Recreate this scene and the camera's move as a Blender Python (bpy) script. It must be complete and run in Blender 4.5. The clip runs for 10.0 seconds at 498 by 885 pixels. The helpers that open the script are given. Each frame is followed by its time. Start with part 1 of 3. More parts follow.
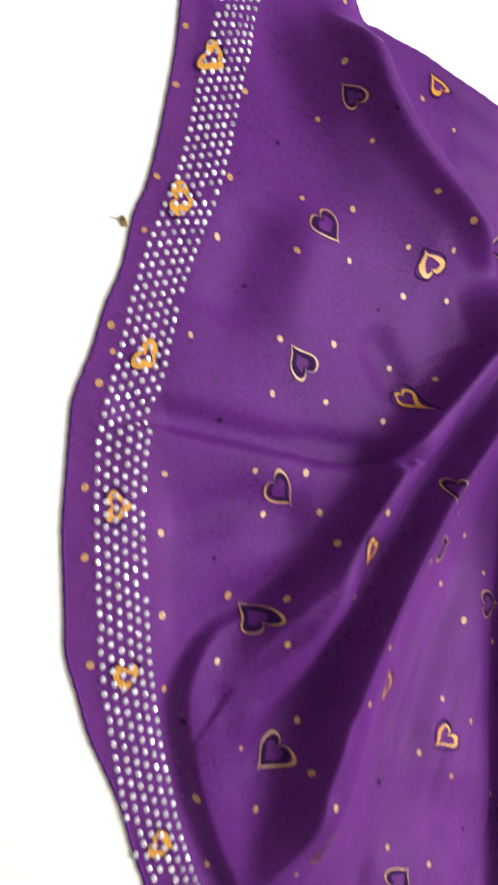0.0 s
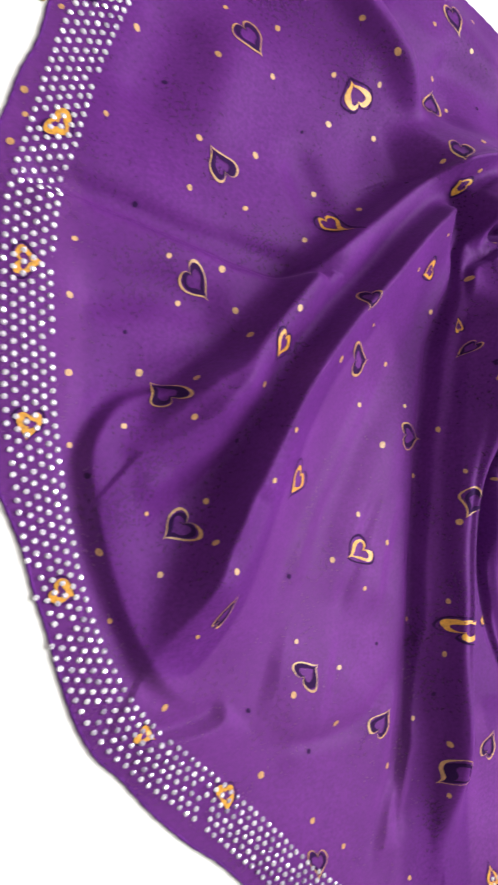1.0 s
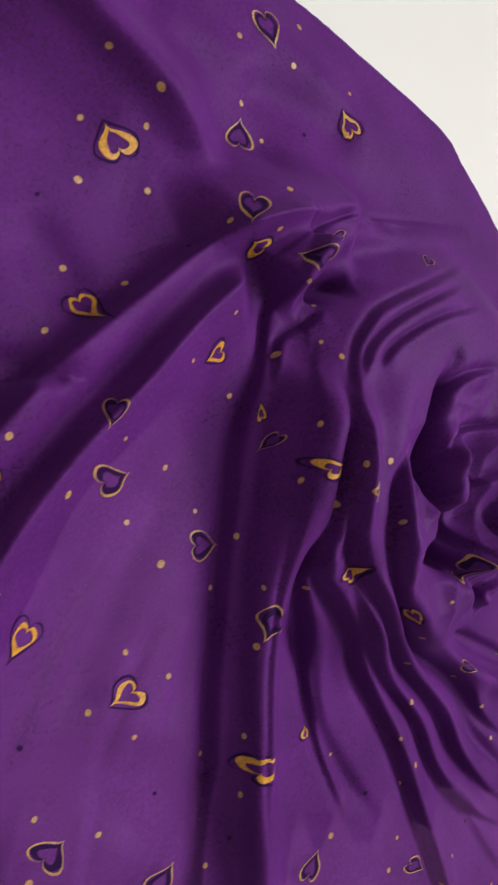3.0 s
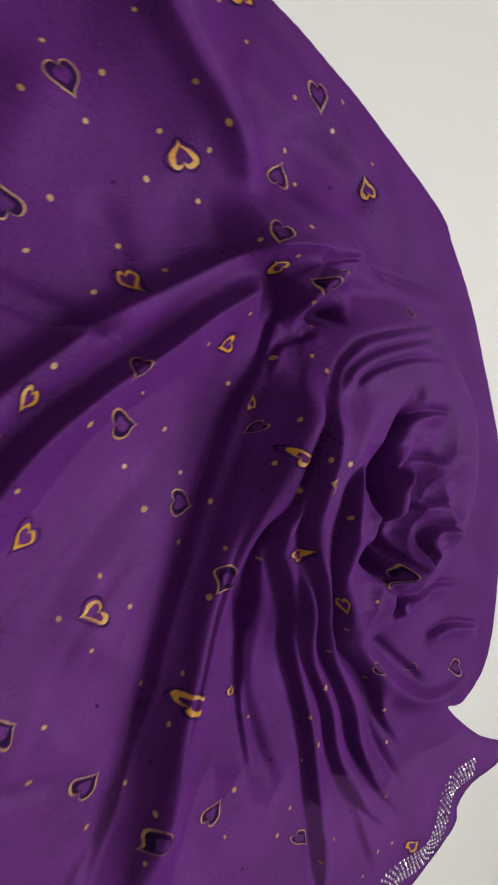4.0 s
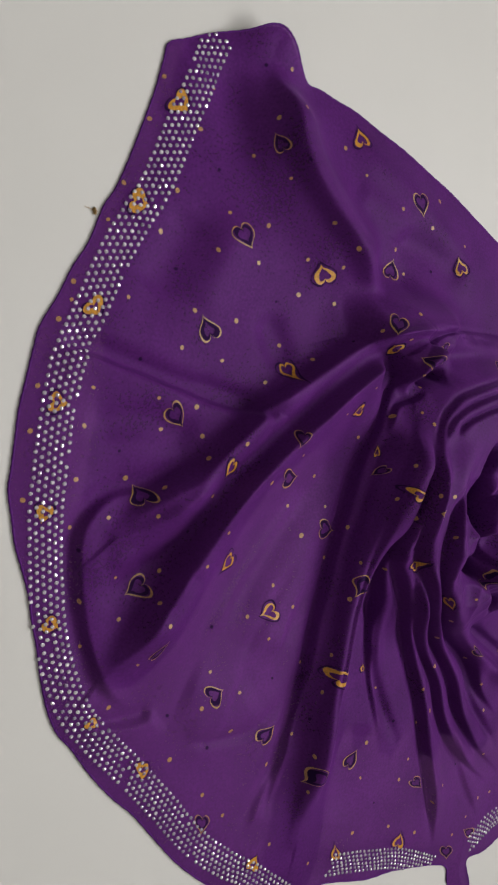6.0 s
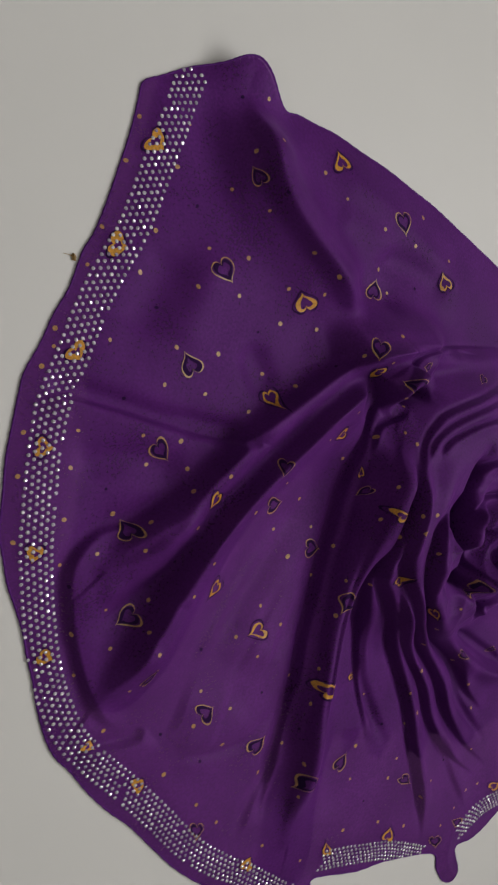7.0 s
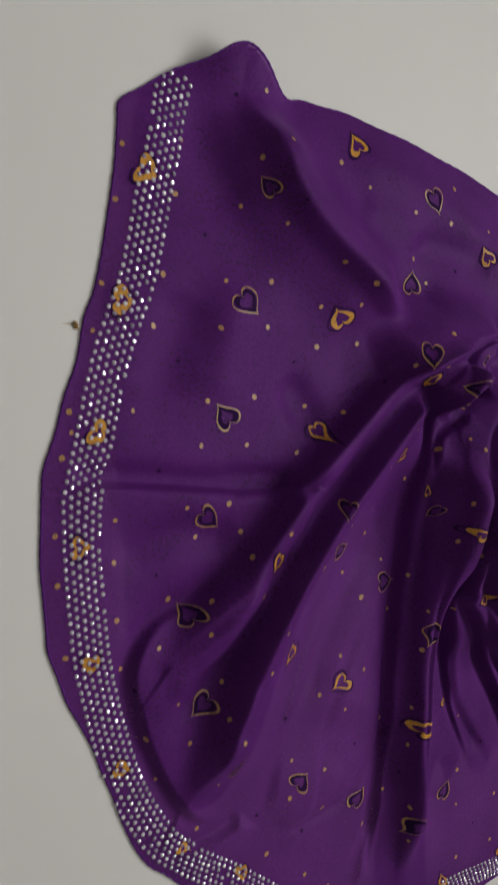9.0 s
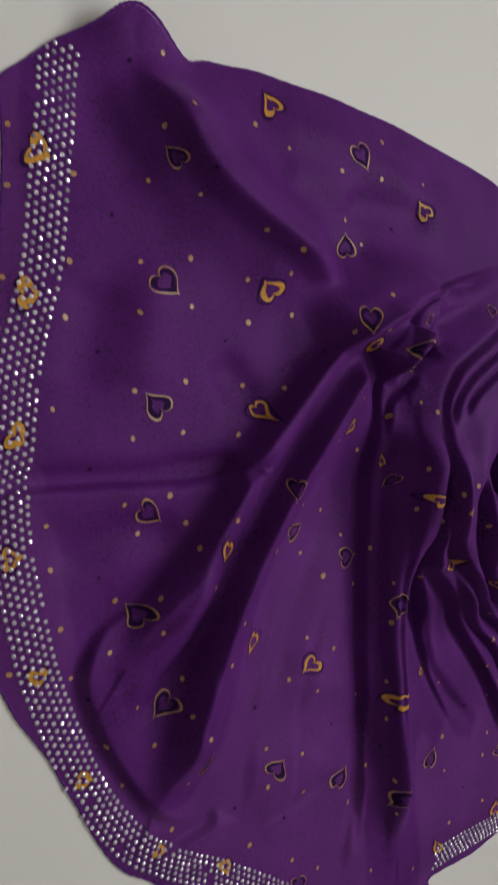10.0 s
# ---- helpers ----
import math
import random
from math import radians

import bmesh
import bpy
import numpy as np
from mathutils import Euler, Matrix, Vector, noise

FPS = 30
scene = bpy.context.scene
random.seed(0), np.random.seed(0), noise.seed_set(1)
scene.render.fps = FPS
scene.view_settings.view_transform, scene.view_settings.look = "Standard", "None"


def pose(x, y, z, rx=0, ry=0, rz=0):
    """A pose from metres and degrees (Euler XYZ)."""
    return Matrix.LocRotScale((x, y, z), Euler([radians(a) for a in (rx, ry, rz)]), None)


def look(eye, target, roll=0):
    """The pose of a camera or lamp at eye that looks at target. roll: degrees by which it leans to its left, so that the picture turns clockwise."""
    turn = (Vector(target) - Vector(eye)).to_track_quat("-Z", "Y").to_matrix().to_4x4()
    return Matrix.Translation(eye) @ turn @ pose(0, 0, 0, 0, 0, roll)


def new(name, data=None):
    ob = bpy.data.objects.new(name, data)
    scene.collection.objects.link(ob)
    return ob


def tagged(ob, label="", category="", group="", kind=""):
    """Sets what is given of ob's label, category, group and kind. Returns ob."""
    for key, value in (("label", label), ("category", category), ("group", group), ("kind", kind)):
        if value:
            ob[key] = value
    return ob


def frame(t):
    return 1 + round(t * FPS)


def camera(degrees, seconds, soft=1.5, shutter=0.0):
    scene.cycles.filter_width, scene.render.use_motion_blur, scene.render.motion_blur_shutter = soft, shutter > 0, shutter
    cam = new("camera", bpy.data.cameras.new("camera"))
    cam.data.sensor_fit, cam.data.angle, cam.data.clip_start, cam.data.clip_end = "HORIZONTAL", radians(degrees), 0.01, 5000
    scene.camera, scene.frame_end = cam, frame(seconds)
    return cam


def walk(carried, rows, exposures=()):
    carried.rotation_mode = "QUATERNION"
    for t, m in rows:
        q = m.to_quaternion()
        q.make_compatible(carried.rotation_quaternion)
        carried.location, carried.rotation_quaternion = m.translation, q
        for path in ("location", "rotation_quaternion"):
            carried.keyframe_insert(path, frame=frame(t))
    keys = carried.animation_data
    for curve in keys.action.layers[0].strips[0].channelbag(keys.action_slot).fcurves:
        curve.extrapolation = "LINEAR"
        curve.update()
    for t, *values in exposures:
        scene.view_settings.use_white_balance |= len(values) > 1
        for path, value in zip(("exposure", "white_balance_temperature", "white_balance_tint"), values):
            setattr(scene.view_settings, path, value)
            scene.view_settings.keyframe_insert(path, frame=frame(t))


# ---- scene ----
cam = camera(41.72, 10.0, soft=2.1, shutter=0.4)
ROWS = [
    (0.0, -0.2631, 0.0415, 0.2512, 4.55, -32.99, -2.90),
    (0.5, -0.2586, -0.0113, 0.2754, 3.57, -33.33, -2.03),
    (1.0, -0.2395, -0.0574, 0.2713, 3.81, -34.22, -1.66),
    (1.5, -0.2074, -0.0394, 0.2766, 2.81, -37.15, -0.31),
    (2.0, -0.1892, -0.0059, 0.2719, 1.13, -37.06, 0.98),
    (2.5, -0.1544, 0.0127, 0.2825, 1.89, -37.73, -1.39),
    (3.0, -0.1165, 0.0223, 0.2876, 0.14, -35.92, -2.69),
    (3.2, -0.1098, 0.0357, 0.2957, -0.97, -37.97, -0.53),
    (4.3, -0.2054, -0.0271, 0.3354, -6.42, -39.23, 15.17),
    (4.5, -0.2337, -0.0297, 0.3428, -6.65, -38.35, 15.95),
    (5.0, -0.2601, -0.0286, 0.3529, -5.33, -37.77, 13.38),
    (5.5, -0.2870, -0.0018, 0.3776, -6.35, -33.60, 14.68),
    (5.7, -0.2871, 0.0071, 0.3837, -5.90, -33.54, 12.65),
    (6.8, -0.2823, 0.0760, 0.4116, -7.58, -32.70, 6.56),
    (7.0, -0.2834, 0.0741, 0.4068, -7.91, -33.04, 7.96),
    (7.5, -0.2747, 0.0834, 0.4060, -7.98, -33.46, 9.67),
    (8.0, -0.2614, 0.0800, 0.3889, -6.04, -31.79, -0.59),
    (8.5, -0.2633, 0.0747, 0.3712, -3.14, -32.29, -5.70),
    (9.0, -0.2706, 0.1299, 0.3433, -5.90, -32.79, -2.98),
    (9.5, -0.2456, 0.1647, 0.3369, -5.52, -35.13, -6.20),
    (10.0, -0.2349, 0.1283, 0.3450, -4.19, -34.22, -9.58),
]
walk(cam, [(t, pose(x, y, z, rx, ry, rz)) for t, x, y, z, rx, ry, rz in ROWS],
     [(0.0, 0.8, 6500, 10), (1.0, 1.0, 6300, 10), (1.5, 1.15, 5900, 10), (2.0, 1.15, 5400, 10), (2.5, 0.6, 6500, 10), (3.2, 0.0, 6500, 10), (4.3, -0.15, 6500, 10), (5.0, 0.0, 6500, 10), (5.7, -0.2, 6500, 10), (6.8, -0.75, 6500, 10), (10.0, -0.72, 6500, 10)])

# ---- light: daylight through one added, unseen window in the wall beside the table ----
world = bpy.data.worlds.new("daylight")
scene.world = world
world.use_nodes = True
world.node_tree.nodes["Background"].inputs[0].default_value = (0.93, 0.96, 1.0, 1)
world.node_tree.nodes["Background"].inputs[1].default_value = 0.3

WINDOW_X, WINDOW_Y, WINDOW_Z, WINDOW_W, WINDOW_H = 0.97, 0.10, 1.28, 1.2, 1.2
_lamp = bpy.data.lights.new("window_light", "AREA")
_lamp.shape, _lamp.size, _lamp.size_y, _lamp.energy, _lamp.color = "RECTANGLE", WINDOW_W, WINDOW_H, 46, (1.0, 0.985, 0.97)
new("window_light", _lamp).matrix_world = look((WINDOW_X + 0.05, WINDOW_Y, WINDOW_Z), (0.0, WINDOW_Y, WINDOW_Z))


# ---- materials ----
def material(name, base, rough, metal=0.0):
    mat = bpy.data.materials.new(name)
    mat.use_nodes = True
    tree = mat.node_tree
    bsdf = tree.nodes["Principled BSDF"]
    bsdf.inputs["Base Color"].default_value = (*base, 1)
    bsdf.inputs["Roughness"].default_value = rough
    bsdf.inputs["Metallic"].default_value = metal
    return mat, tree, bsdf


def node(tree, kind, **values):
    made = tree.nodes.new(kind)
    for key, value in values.items():
        made.inputs[key].default_value = value
    return made


def vary(tree, bsdf, base, scale, amount, coords, detail=4):
    """Uneven colour: the base, darker and lighter by noise at one scale."""
    noise_node = node(tree, "ShaderNodeTexNoise", Scale=scale, Detail=detail)
    tree.links.new(coords, noise_node.inputs["Vector"])
    ramp = tree.nodes.new("ShaderNodeValToRGB")
    ramp.color_ramp.elements[0].position, ramp.color_ramp.elements[1].position = 0.3, 0.7
    ramp.color_ramp.elements[0].color = (*[c * (1 - amount) for c in base], 1)
    ramp.color_ramp.elements[1].color = (*[min(1, c * (1 + amount)) for c in base], 1)
    tree.links.new(noise_node.outputs["Fac"], ramp.inputs["Fac"])
    tree.links.new(ramp.outputs["Color"], bsdf.inputs["Base Color"])
    return ramp


def cloth_material(name, base, bump=0.28, sheer=None):
    mat, tree, bsdf = material(name, base, 0.55)
    coords = tree.nodes.new("ShaderNodeTexCoord").outputs["Object"]
    broad = vary(tree, bsdf, base, 24, 0.15, coords)
    grain = node(tree, "ShaderNodeTexNoise", Scale=520, Detail=5)
    tree.links.new(coords, grain.inputs["Vector"])
    shade = node(tree, "ShaderNodeMapRange")
    shade.inputs["From Min"].default_value, shade.inputs["From Max"].default_value = 0.3, 0.7
    shade.inputs["To Min"].default_value, shade.inputs["To Max"].default_value = 0.82, 1.18
    tree.links.new(grain.outputs["Fac"], shade.inputs["Value"])
    blend = tree.nodes.new("ShaderNodeVectorMath")
    blend.operation = "MULTIPLY"
    tree.links.new(broad.outputs["Color"], blend.inputs[0])
    tree.links.new(shade.outputs["Result"], blend.inputs[1])
    tree.links.new(blend.outputs["Vector"], bsdf.inputs["Base Color"])
    bsdf.inputs["Sheen Weight"].default_value = 0.10
    bsdf.inputs["Sheen Roughness"].default_value = 0.4
    bsdf.inputs["Sheen Tint"].default_value = (0.6, 0.22, 0.9, 1)
    bsdf.inputs["Specular IOR Level"].default_value = 0.08
    twill = tree.nodes.new("ShaderNodeTexWave")
    twill.wave_type, twill.bands_direction = "BANDS", "DIAGONAL"
    twill.inputs["Scale"].default_value = 260
    twill.inputs["Distortion"].default_value = 1.2
    tree.links.new(coords, twill.inputs["Vector"])
    fine = node(tree, "ShaderNodeTexNoise", Scale=650, Detail=4)
    tree.links.new(coords, fine.inputs["Vector"])
    both = tree.nodes.new("ShaderNodeMath")
    both.operation = "ADD"
    soft = node(tree, "ShaderNodeMath")
    soft.operation, soft.inputs[1].default_value = "MULTIPLY", 0.25
    tree.links.new(twill.outputs["Fac"], soft.inputs[0])
    tree.links.new(soft.outputs[0], both.inputs[0])
    tree.links.new(fine.outputs["Fac"], both.inputs[1])
    relief = node(tree, "ShaderNodeBump", Strength=bump, Distance=0.0004)
    tree.links.new(both.outputs[0], relief.inputs["Height"])
    tree.links.new(relief.outputs["Normal"], bsdf.inputs["Normal"])
    if sheer:
        clear = node(tree, "ShaderNodeBsdfTransparent", Color=(*sheer, 1))
        mix = node(tree, "ShaderNodeMixShader", Fac=0.24)
        tree.links.new(bsdf.outputs[0], mix.inputs[1])
        tree.links.new(clear.outputs[0], mix.inputs[2])
        tree.links.new(mix.outputs[0], tree.nodes["Material Output"].inputs["Surface"])
    return mat


PURPLE = (0.094, 0.0158, 0.148)
CLOTH = cloth_material("sheer_purple_crepe", PURPLE, sheer=(0.86, 0.52, 0.95))
DEEP = cloth_material("purple_crepe", (0.080, 0.0132, 0.126))
HEM = cloth_material("purple_hem", (0.085, 0.014, 0.15), 0.3)
GOLD, _tree, _bsdf = material("gold_print", (0.55, 0.30, 0.035), 0.45)
vary(_tree, _bsdf, (0.48, 0.22, 0.018), 700, 0.35, _tree.nodes.new("ShaderNodeTexCoord").outputs["Object"])
PALE, _tree, _bsdf = material("pale_gold_print", (0.50, 0.29, 0.10), 0.45)
vary(_tree, _bsdf, (0.36, 0.19, 0.07), 700, 0.35, _tree.nodes.new("ShaderNodeTexCoord").outputs["Object"])
INK, _, _bsdf = material("dark_print", (0.020, 0.005, 0.040), 0.8)
_bsdf.inputs["Specular IOR Level"].default_value = 0.05
STONE, _tree, _bsdf = material("faceted_glass_stone", (0.86, 0.85, 0.90), 0.12, 0.55)
# Uneven sparkle is put into the colour: each stone randomly greyer or whiter.
_info = _tree.nodes.new("ShaderNodeNewGeometry")
_ramp = _tree.nodes.new("ShaderNodeValToRGB")
_ramp.color_ramp.elements[0].color, _ramp.color_ramp.elements[1].color = (0.38, 0.32, 0.46, 1), (0.97, 0.96, 0.98, 1)
_tree.links.new(_info.outputs["Random Per Island"], _ramp.inputs["Fac"])
_tree.links.new(_ramp.outputs["Color"], _bsdf.inputs["Base Color"])
THREAD, _, _ = material("gold_thread", (0.34, 0.21, 0.07), 0.6)
TABLE, _tree, _bsdf = material("white_laminate", (0.74, 0.73, 0.71), 0.6)
_coords = _tree.nodes.new("ShaderNodeTexCoord").outputs["Object"]
vary(_tree, _bsdf, (0.60, 0.59, 0.57), 3, 0.03, _coords)
_grain = node(_tree, "ShaderNodeTexNoise", Scale=420, Detail=3)
_tree.links.new(_coords, _grain.inputs["Vector"])
_relief = node(_tree, "ShaderNodeBump", Strength=0.05, Distance=0.0004)
_tree.links.new(_grain.outputs["Fac"], _relief.inputs["Height"])
_tree.links.new(_relief.outputs["Normal"], _bsdf.inputs["Normal"])
WALL, _tree, _bsdf = material("pale_wall_paint", (0.64, 0.63, 0.60), 0.8)
vary(_tree, _bsdf, (0.64, 0.63, 0.60), 2, 0.03, _tree.nodes.new("ShaderNodeTexCoord").outputs["Object"])
FLOOR, _tree, _bsdf = material("grey_floor", (0.3, 0.29, 0.27), 0.6)
vary(_tree, _bsdf, (0.3, 0.29, 0.27), 6, 0.12, _tree.nodes.new("ShaderNodeTexCoord").outputs["Object"])


# ---- helpers for meshes ----
def mesh_object(name, bm, mats, parent=None, label=""):
    data = bpy.data.meshes.new(name)
    bm.to_mesh(data)
    bm.free()
    for m in mats:
        data.materials.append(m)
    ob = new(name, data)
    ob.parent = parent
    return tagged(ob, label) if label else ob


def box(bm, x0, x1, y0, y1, z0, z1, edge=0.0):
    """A block between two corners, its edges rounded."""
    part_bm = bmesh.new()
    bmesh.ops.create_cube(part_bm, size=1, matrix=Matrix.Translation(((x0 + x1) / 2, (y0 + y1) / 2, (z0 + z1) / 2)) @ Matrix.Diagonal((x1 - x0, y1 - y0, z1 - z0, 1)))
    if edge:
        bmesh.ops.bevel(part_bm, geom=part_bm.edges[:], offset=edge, segments=2, affect="EDGES")
    data = bpy.data.meshes.new("block")
    part_bm.to_mesh(data)
    part_bm.free()
    bm.from_mesh(data)
    bpy.data.meshes.remove(data)


def block(name, *sides, mat, parent=None, edge=0.0):
    bm = bmesh.new()
    box(bm, *sides, edge)
    return mesh_object(name, bm, [mat], parent)


# ---- the room: plain pale walls close the place, one added, unseen window beside the table ----
WX0, WX1, RX, RY0, RY1, RZ0, RZ1 = WINDOW_X, WINDOW_X + 0.12, -2.4, -2.0, 2.0, -0.74, 2.0
Y0, Y1, Z0, Z1 = WINDOW_Y - WINDOW_W / 2, WINDOW_Y + WINDOW_W / 2, WINDOW_Z - WINDOW_H / 2, WINDOW_Z + WINDOW_H / 2
bm = bmesh.new()
box(bm, WX0, WX1, RY0, Y0, RZ0, RZ1)
box(bm, WX0, WX1, Y1, RY1, RZ0, RZ1)
box(bm, WX0, WX1, Y0, Y1, RZ0, Z0)
box(bm, WX0, WX1, Y0, Y1, Z1, RZ1)
tagged(mesh_object("wall_east", bm, [WALL]), "plain pale painted wall with a window opening", kind="structure")
for _name, _sides in (("wall_west", (RX - 0.12, RX, RY0, RY1, RZ0, RZ1)), ("wall_south", (RX - 0.12, WX1, RY0 - 0.12, RY0, RZ0, RZ1)),
                      ("wall_north", (RX - 0.12, WX1, RY1, RY1 + 0.12, RZ0, RZ1))):
    tagged(block(_name, *_sides, mat=WALL), "plain pale painted wall", kind="structure")
tagged(block("floor", RX - 0.12, WX1, RY0 - 0.12, RY1 + 0.12, RZ0 - 0.1, RZ0, mat=FLOOR), "plain grey floor", kind="structure")
tagged(block("ceiling", RX - 0.12, WX1, RY0 - 0.12, RY1 + 0.12, RZ1, RZ1 + 0.1, mat=WALL), "plain pale ceiling", kind="structure")

# ---- the table ----
table = new("table")
table.location = (0.15, 0.0, RZ0)
tagged(table, "plain white laminate table under the scarf", "table")
block("table_top", -0.95, 0.81, -0.9, 0.9, -RZ0 - 0.03, -RZ0, mat=TABLE, parent=table, edge=0.003)
for _x in (-0.88, 0.74):
    for _y in (-0.83, 0.83):
        block("leg", _x - 0.025, _x + 0.025, _y - 0.025, _y + 0.025, 0.0, -RZ0 - 0.03, mat=TABLE, parent=table, edge=0.003)

# The draped cloth: a smooth dome towards the gathered rose, plus folds that follow curves.
STEP = 0.001
GX = np.arange(-0.205, 0.4901, STEP)
GY = np.arange(-0.405, 0.3201, STEP)
MX, MY = np.meshgrid(GX, GY)


def spline(points, n=14, closed=False):
    """A smooth curve through points given in millimetres; returns metres."""
    p = np.array(points, float) / 1000
    p = np.vstack([p[-1:], p, p[:2]]) if closed else np.vstack([2 * p[0] - p[1], p, 2 * p[-1] - p[-2]])
    t = np.linspace(0, 1, n, endpoint=False)[:, None]
    out = []
    for a, b, c, d in zip(p, p[1:], p[2:], p[3:]):
        out.append(b + 0.5 * t * (c - a + t * (2 * a - 5 * b + 4 * c - d + t * (3 * (b - c) + d - a))))
    if not closed:
        out.append(p[-2:-1])
    return np.vstack(out)


def nearest(curve, x, y):
    """Distance to the curve, the side (+1 left of its run) and how far along it (0 to 1)."""
    best, side, along = np.full(x.shape, 9.0), np.ones(x.shape), np.zeros(x.shape)
    for i, (a, b) in enumerate(zip(curve, curve[1:])):
        d = b - a
        k = np.clip(((x - a[0]) * d[0] + (y - a[1]) * d[1]) / (d @ d + 1e-12), 0, 1)
        px, py = x - a[0] - k * d[0], y - a[1] - k * d[1]
        r = np.hypot(px, py)
        m = r < best
        best[m], along[m] = r[m], ((i + k) / (len(curve) - 1))[m]
        side[m] = np.sign(d[0] * py - d[1] * px)[m]
    return best, side, along


HEIGHT = 0.0068 + 0.052 * np.exp(-((((MX - 0.207) ** 2 + (MY - 0.004) ** 2) / 0.119 ** 2) ** 3))


def fold(height, left, right, *points, sharp=1.0, fade=0.22):
    """Raise (or sink) the cloth along a curve: height and the widths to the left and right of its run, in millimetres."""
    curve = spline(points, 7)
    reach = 3.2 * max(left, right) / 1000
    low, high = curve.min(0) - reach, curve.max(0) + reach
    i0, i1 = np.searchsorted(GX, (low[0], high[0]))
    j0, j1 = np.searchsorted(GY, (low[1], high[1]))
    if i1 <= i0 or j1 <= j0:
        return
    box = np.s_[j0:j1, i0:i1]
    r, side, along = nearest(curve, MX[box], MY[box])
    w = np.where(side > 0, left, right) / 1000
    ends = np.clip(np.minimum(along, 1 - along) / max(fade, 1e-6), 0, 1)
    ends = 0.15 + 0.85 * ends * ends * (3 - 2 * ends)
    if fade <= 0:
        ends = np.ones(r.shape)
    HEIGHT[box] += height / 1000 * ends * np.exp(-(r / w) ** 2 * sharp)


def pleat(height, sink, steep, shade, slack, *points, fade=0.22):
    """A fold with a crest along a curve: on the left of its run it drops steeply into a hollow, on the right it eases away. Millimetres."""
    curve = spline(points, 7)
    reach = 3.0 * max(shade, slack) / 1000
    low, high = curve.min(0) - reach, curve.max(0) + reach
    i0, i1 = np.searchsorted(GX, (low[0], high[0]))
    j0, j1 = np.searchsorted(GY, (low[1], high[1]))
    if i1 <= i0 or j1 <= j0:
        return
    box = np.s_[j0:j1, i0:i1]
    r, side, along = nearest(curve, MX[box], MY[box])
    ends = np.clip(np.minimum(along, 1 - along) / max(fade, 1e-6), 0, 1)
    ends = ends * ends * (3 - 2 * ends)
    r = r * 1000
    near = (height + sink) * np.exp(-(r / steep) ** 2) - sink * np.exp(-(r / shade) ** 2)
    away = height * np.exp(-(r / slack) ** 2)
    HEIGHT[box] += ends * np.where(side > 0, near, away) / 1000


# the broad forms: shoulder, two rolls of the swirl, crown, the panel climbing onto it, gathered skirt, edge, hollows and swells
fold(25, 24, 28, (74, 150), (45, 165), (20, 182), (0, 197), (-18, 212), (-32, 230), (-42, 255), (-50, 285), fade=0.22)
fold(20, 7, 26, (-118, -45), (-92, -20), (-70, -5), (-52, 18), (-31, 41), (-12, 58), (21, 84), (46, 103), (68, 116), (100, 126), (140, 131), fade=0.12)
fold(23, 7, 32, (-115, -138), (-93, -104), (-77, -74), (-62, -46), (-47, -18), (-21, 12), (12, 42), (36, 68), (60, 87), (78, 100), fade=0.12)
fold(30, 15, 15, (86, 92), (97, 101), (118, 110), fade=0.22)
fold(30, 22, 10, (46, 114), (71, 125), (96, 133), (130, 138), (180, 140), fade=0.22)
fold(22, 10, 17, (68, -285), (71, -220), (72, -148), (78, -85), (85, -40), (94, -5), (101, 25), (106, 55), fade=0.16)
fold(5, 16, 20, (114, -60), (112, -30), (118, 0), (130, 40), fade=0.22)
fold(12, 14, 14, (110, 112), (124, 118), (150, 122), fade=0.22)
fold(6, 22, 22, (20, 262), (60, 250), (105, 236), (166, 197), (215, 180), fade=0.22)
fold(-5, 20, 20, (-120, -18), (-98, -22), fade=0)
fold(-6, 14, 14, (76, 178), (100, 172), fade=0)
fold(4.8, 26, 26, (-90, 150), (-20, 158), (30, 150), fade=0.22)
fold(-3.6, 13, 13, (62, -22), (45, -80), (30, -130), fade=0.22)
fold(4.4, 22, 22, (-55, -150), (-10, -165), fade=0.22)
fold(-4.2, 20, 20, (110, -285), (123, -235), (130, -200), fade=0.22)


# folds: height, width to the left, width to the right, then the run
pleat(5, 8, 7, 20, 26, (74, 150), (45, 165), (20, 182), (0, 197), (-18, 212), (-32, 230), (-42, 255), (-50, 285), fade=0.15)  # shoulder fold
fold(-8, 11, 11, (-20, 104), (-11, 91), fade=0)  # dimple
fold(-6, 14, 14, (-118, 108), (-105, 136), (-93, 170))  # panel hollow
fold(3, 14, 14, (-81, 103), (-72, 136), (-62, 178))  # panel swell
fold(3, 16, 16, (-52, -187), (-18, -181), (11, -159))  # lower swell
fold(-7, 16, 16, (-80, 258), (-63, 229), fade=0)  # top hollow
fold(-6, 11, 11, (-131, 23), (-108, 28), (-83, 22), fade=0)  # side hollow
fold(4, 12, 12, (34, 223), (72, 217), (108, 207))  # edge swell
fold(-6, 12, 14, (101, 201), (128, 201), (156, 195), fade=0)  # brow hollow
fold(-3, 6, 4, (-153, 65), (-123, 61), (-90, 54), (-54, 48), (-22, 44))  # crease deep
fold(-6, 9, 5, (-66, 52), (-43, 49), (-22, 46), fade=0)  # crease mouth
pleat(2.5, 14, 4, 11, 24, (-170, 63), (-146, 61), (-117, 56), (-88, 50), (-51, 44), (-18, 40), fade=0.10)  # upper crease
pleat(5, 11, 5, 9, 26, (-87, -163), (-112, -142), (-130, -102), (-138, -68), (-139, -44), (-124, -25), (-98, -17), (-74, -1), (-50, 18))  # pocket edge
pleat(4, 3, 6, 8, 12, (-128, -52), (-100, -40), (-82, -25), (-60, 1))  # pocket pleat
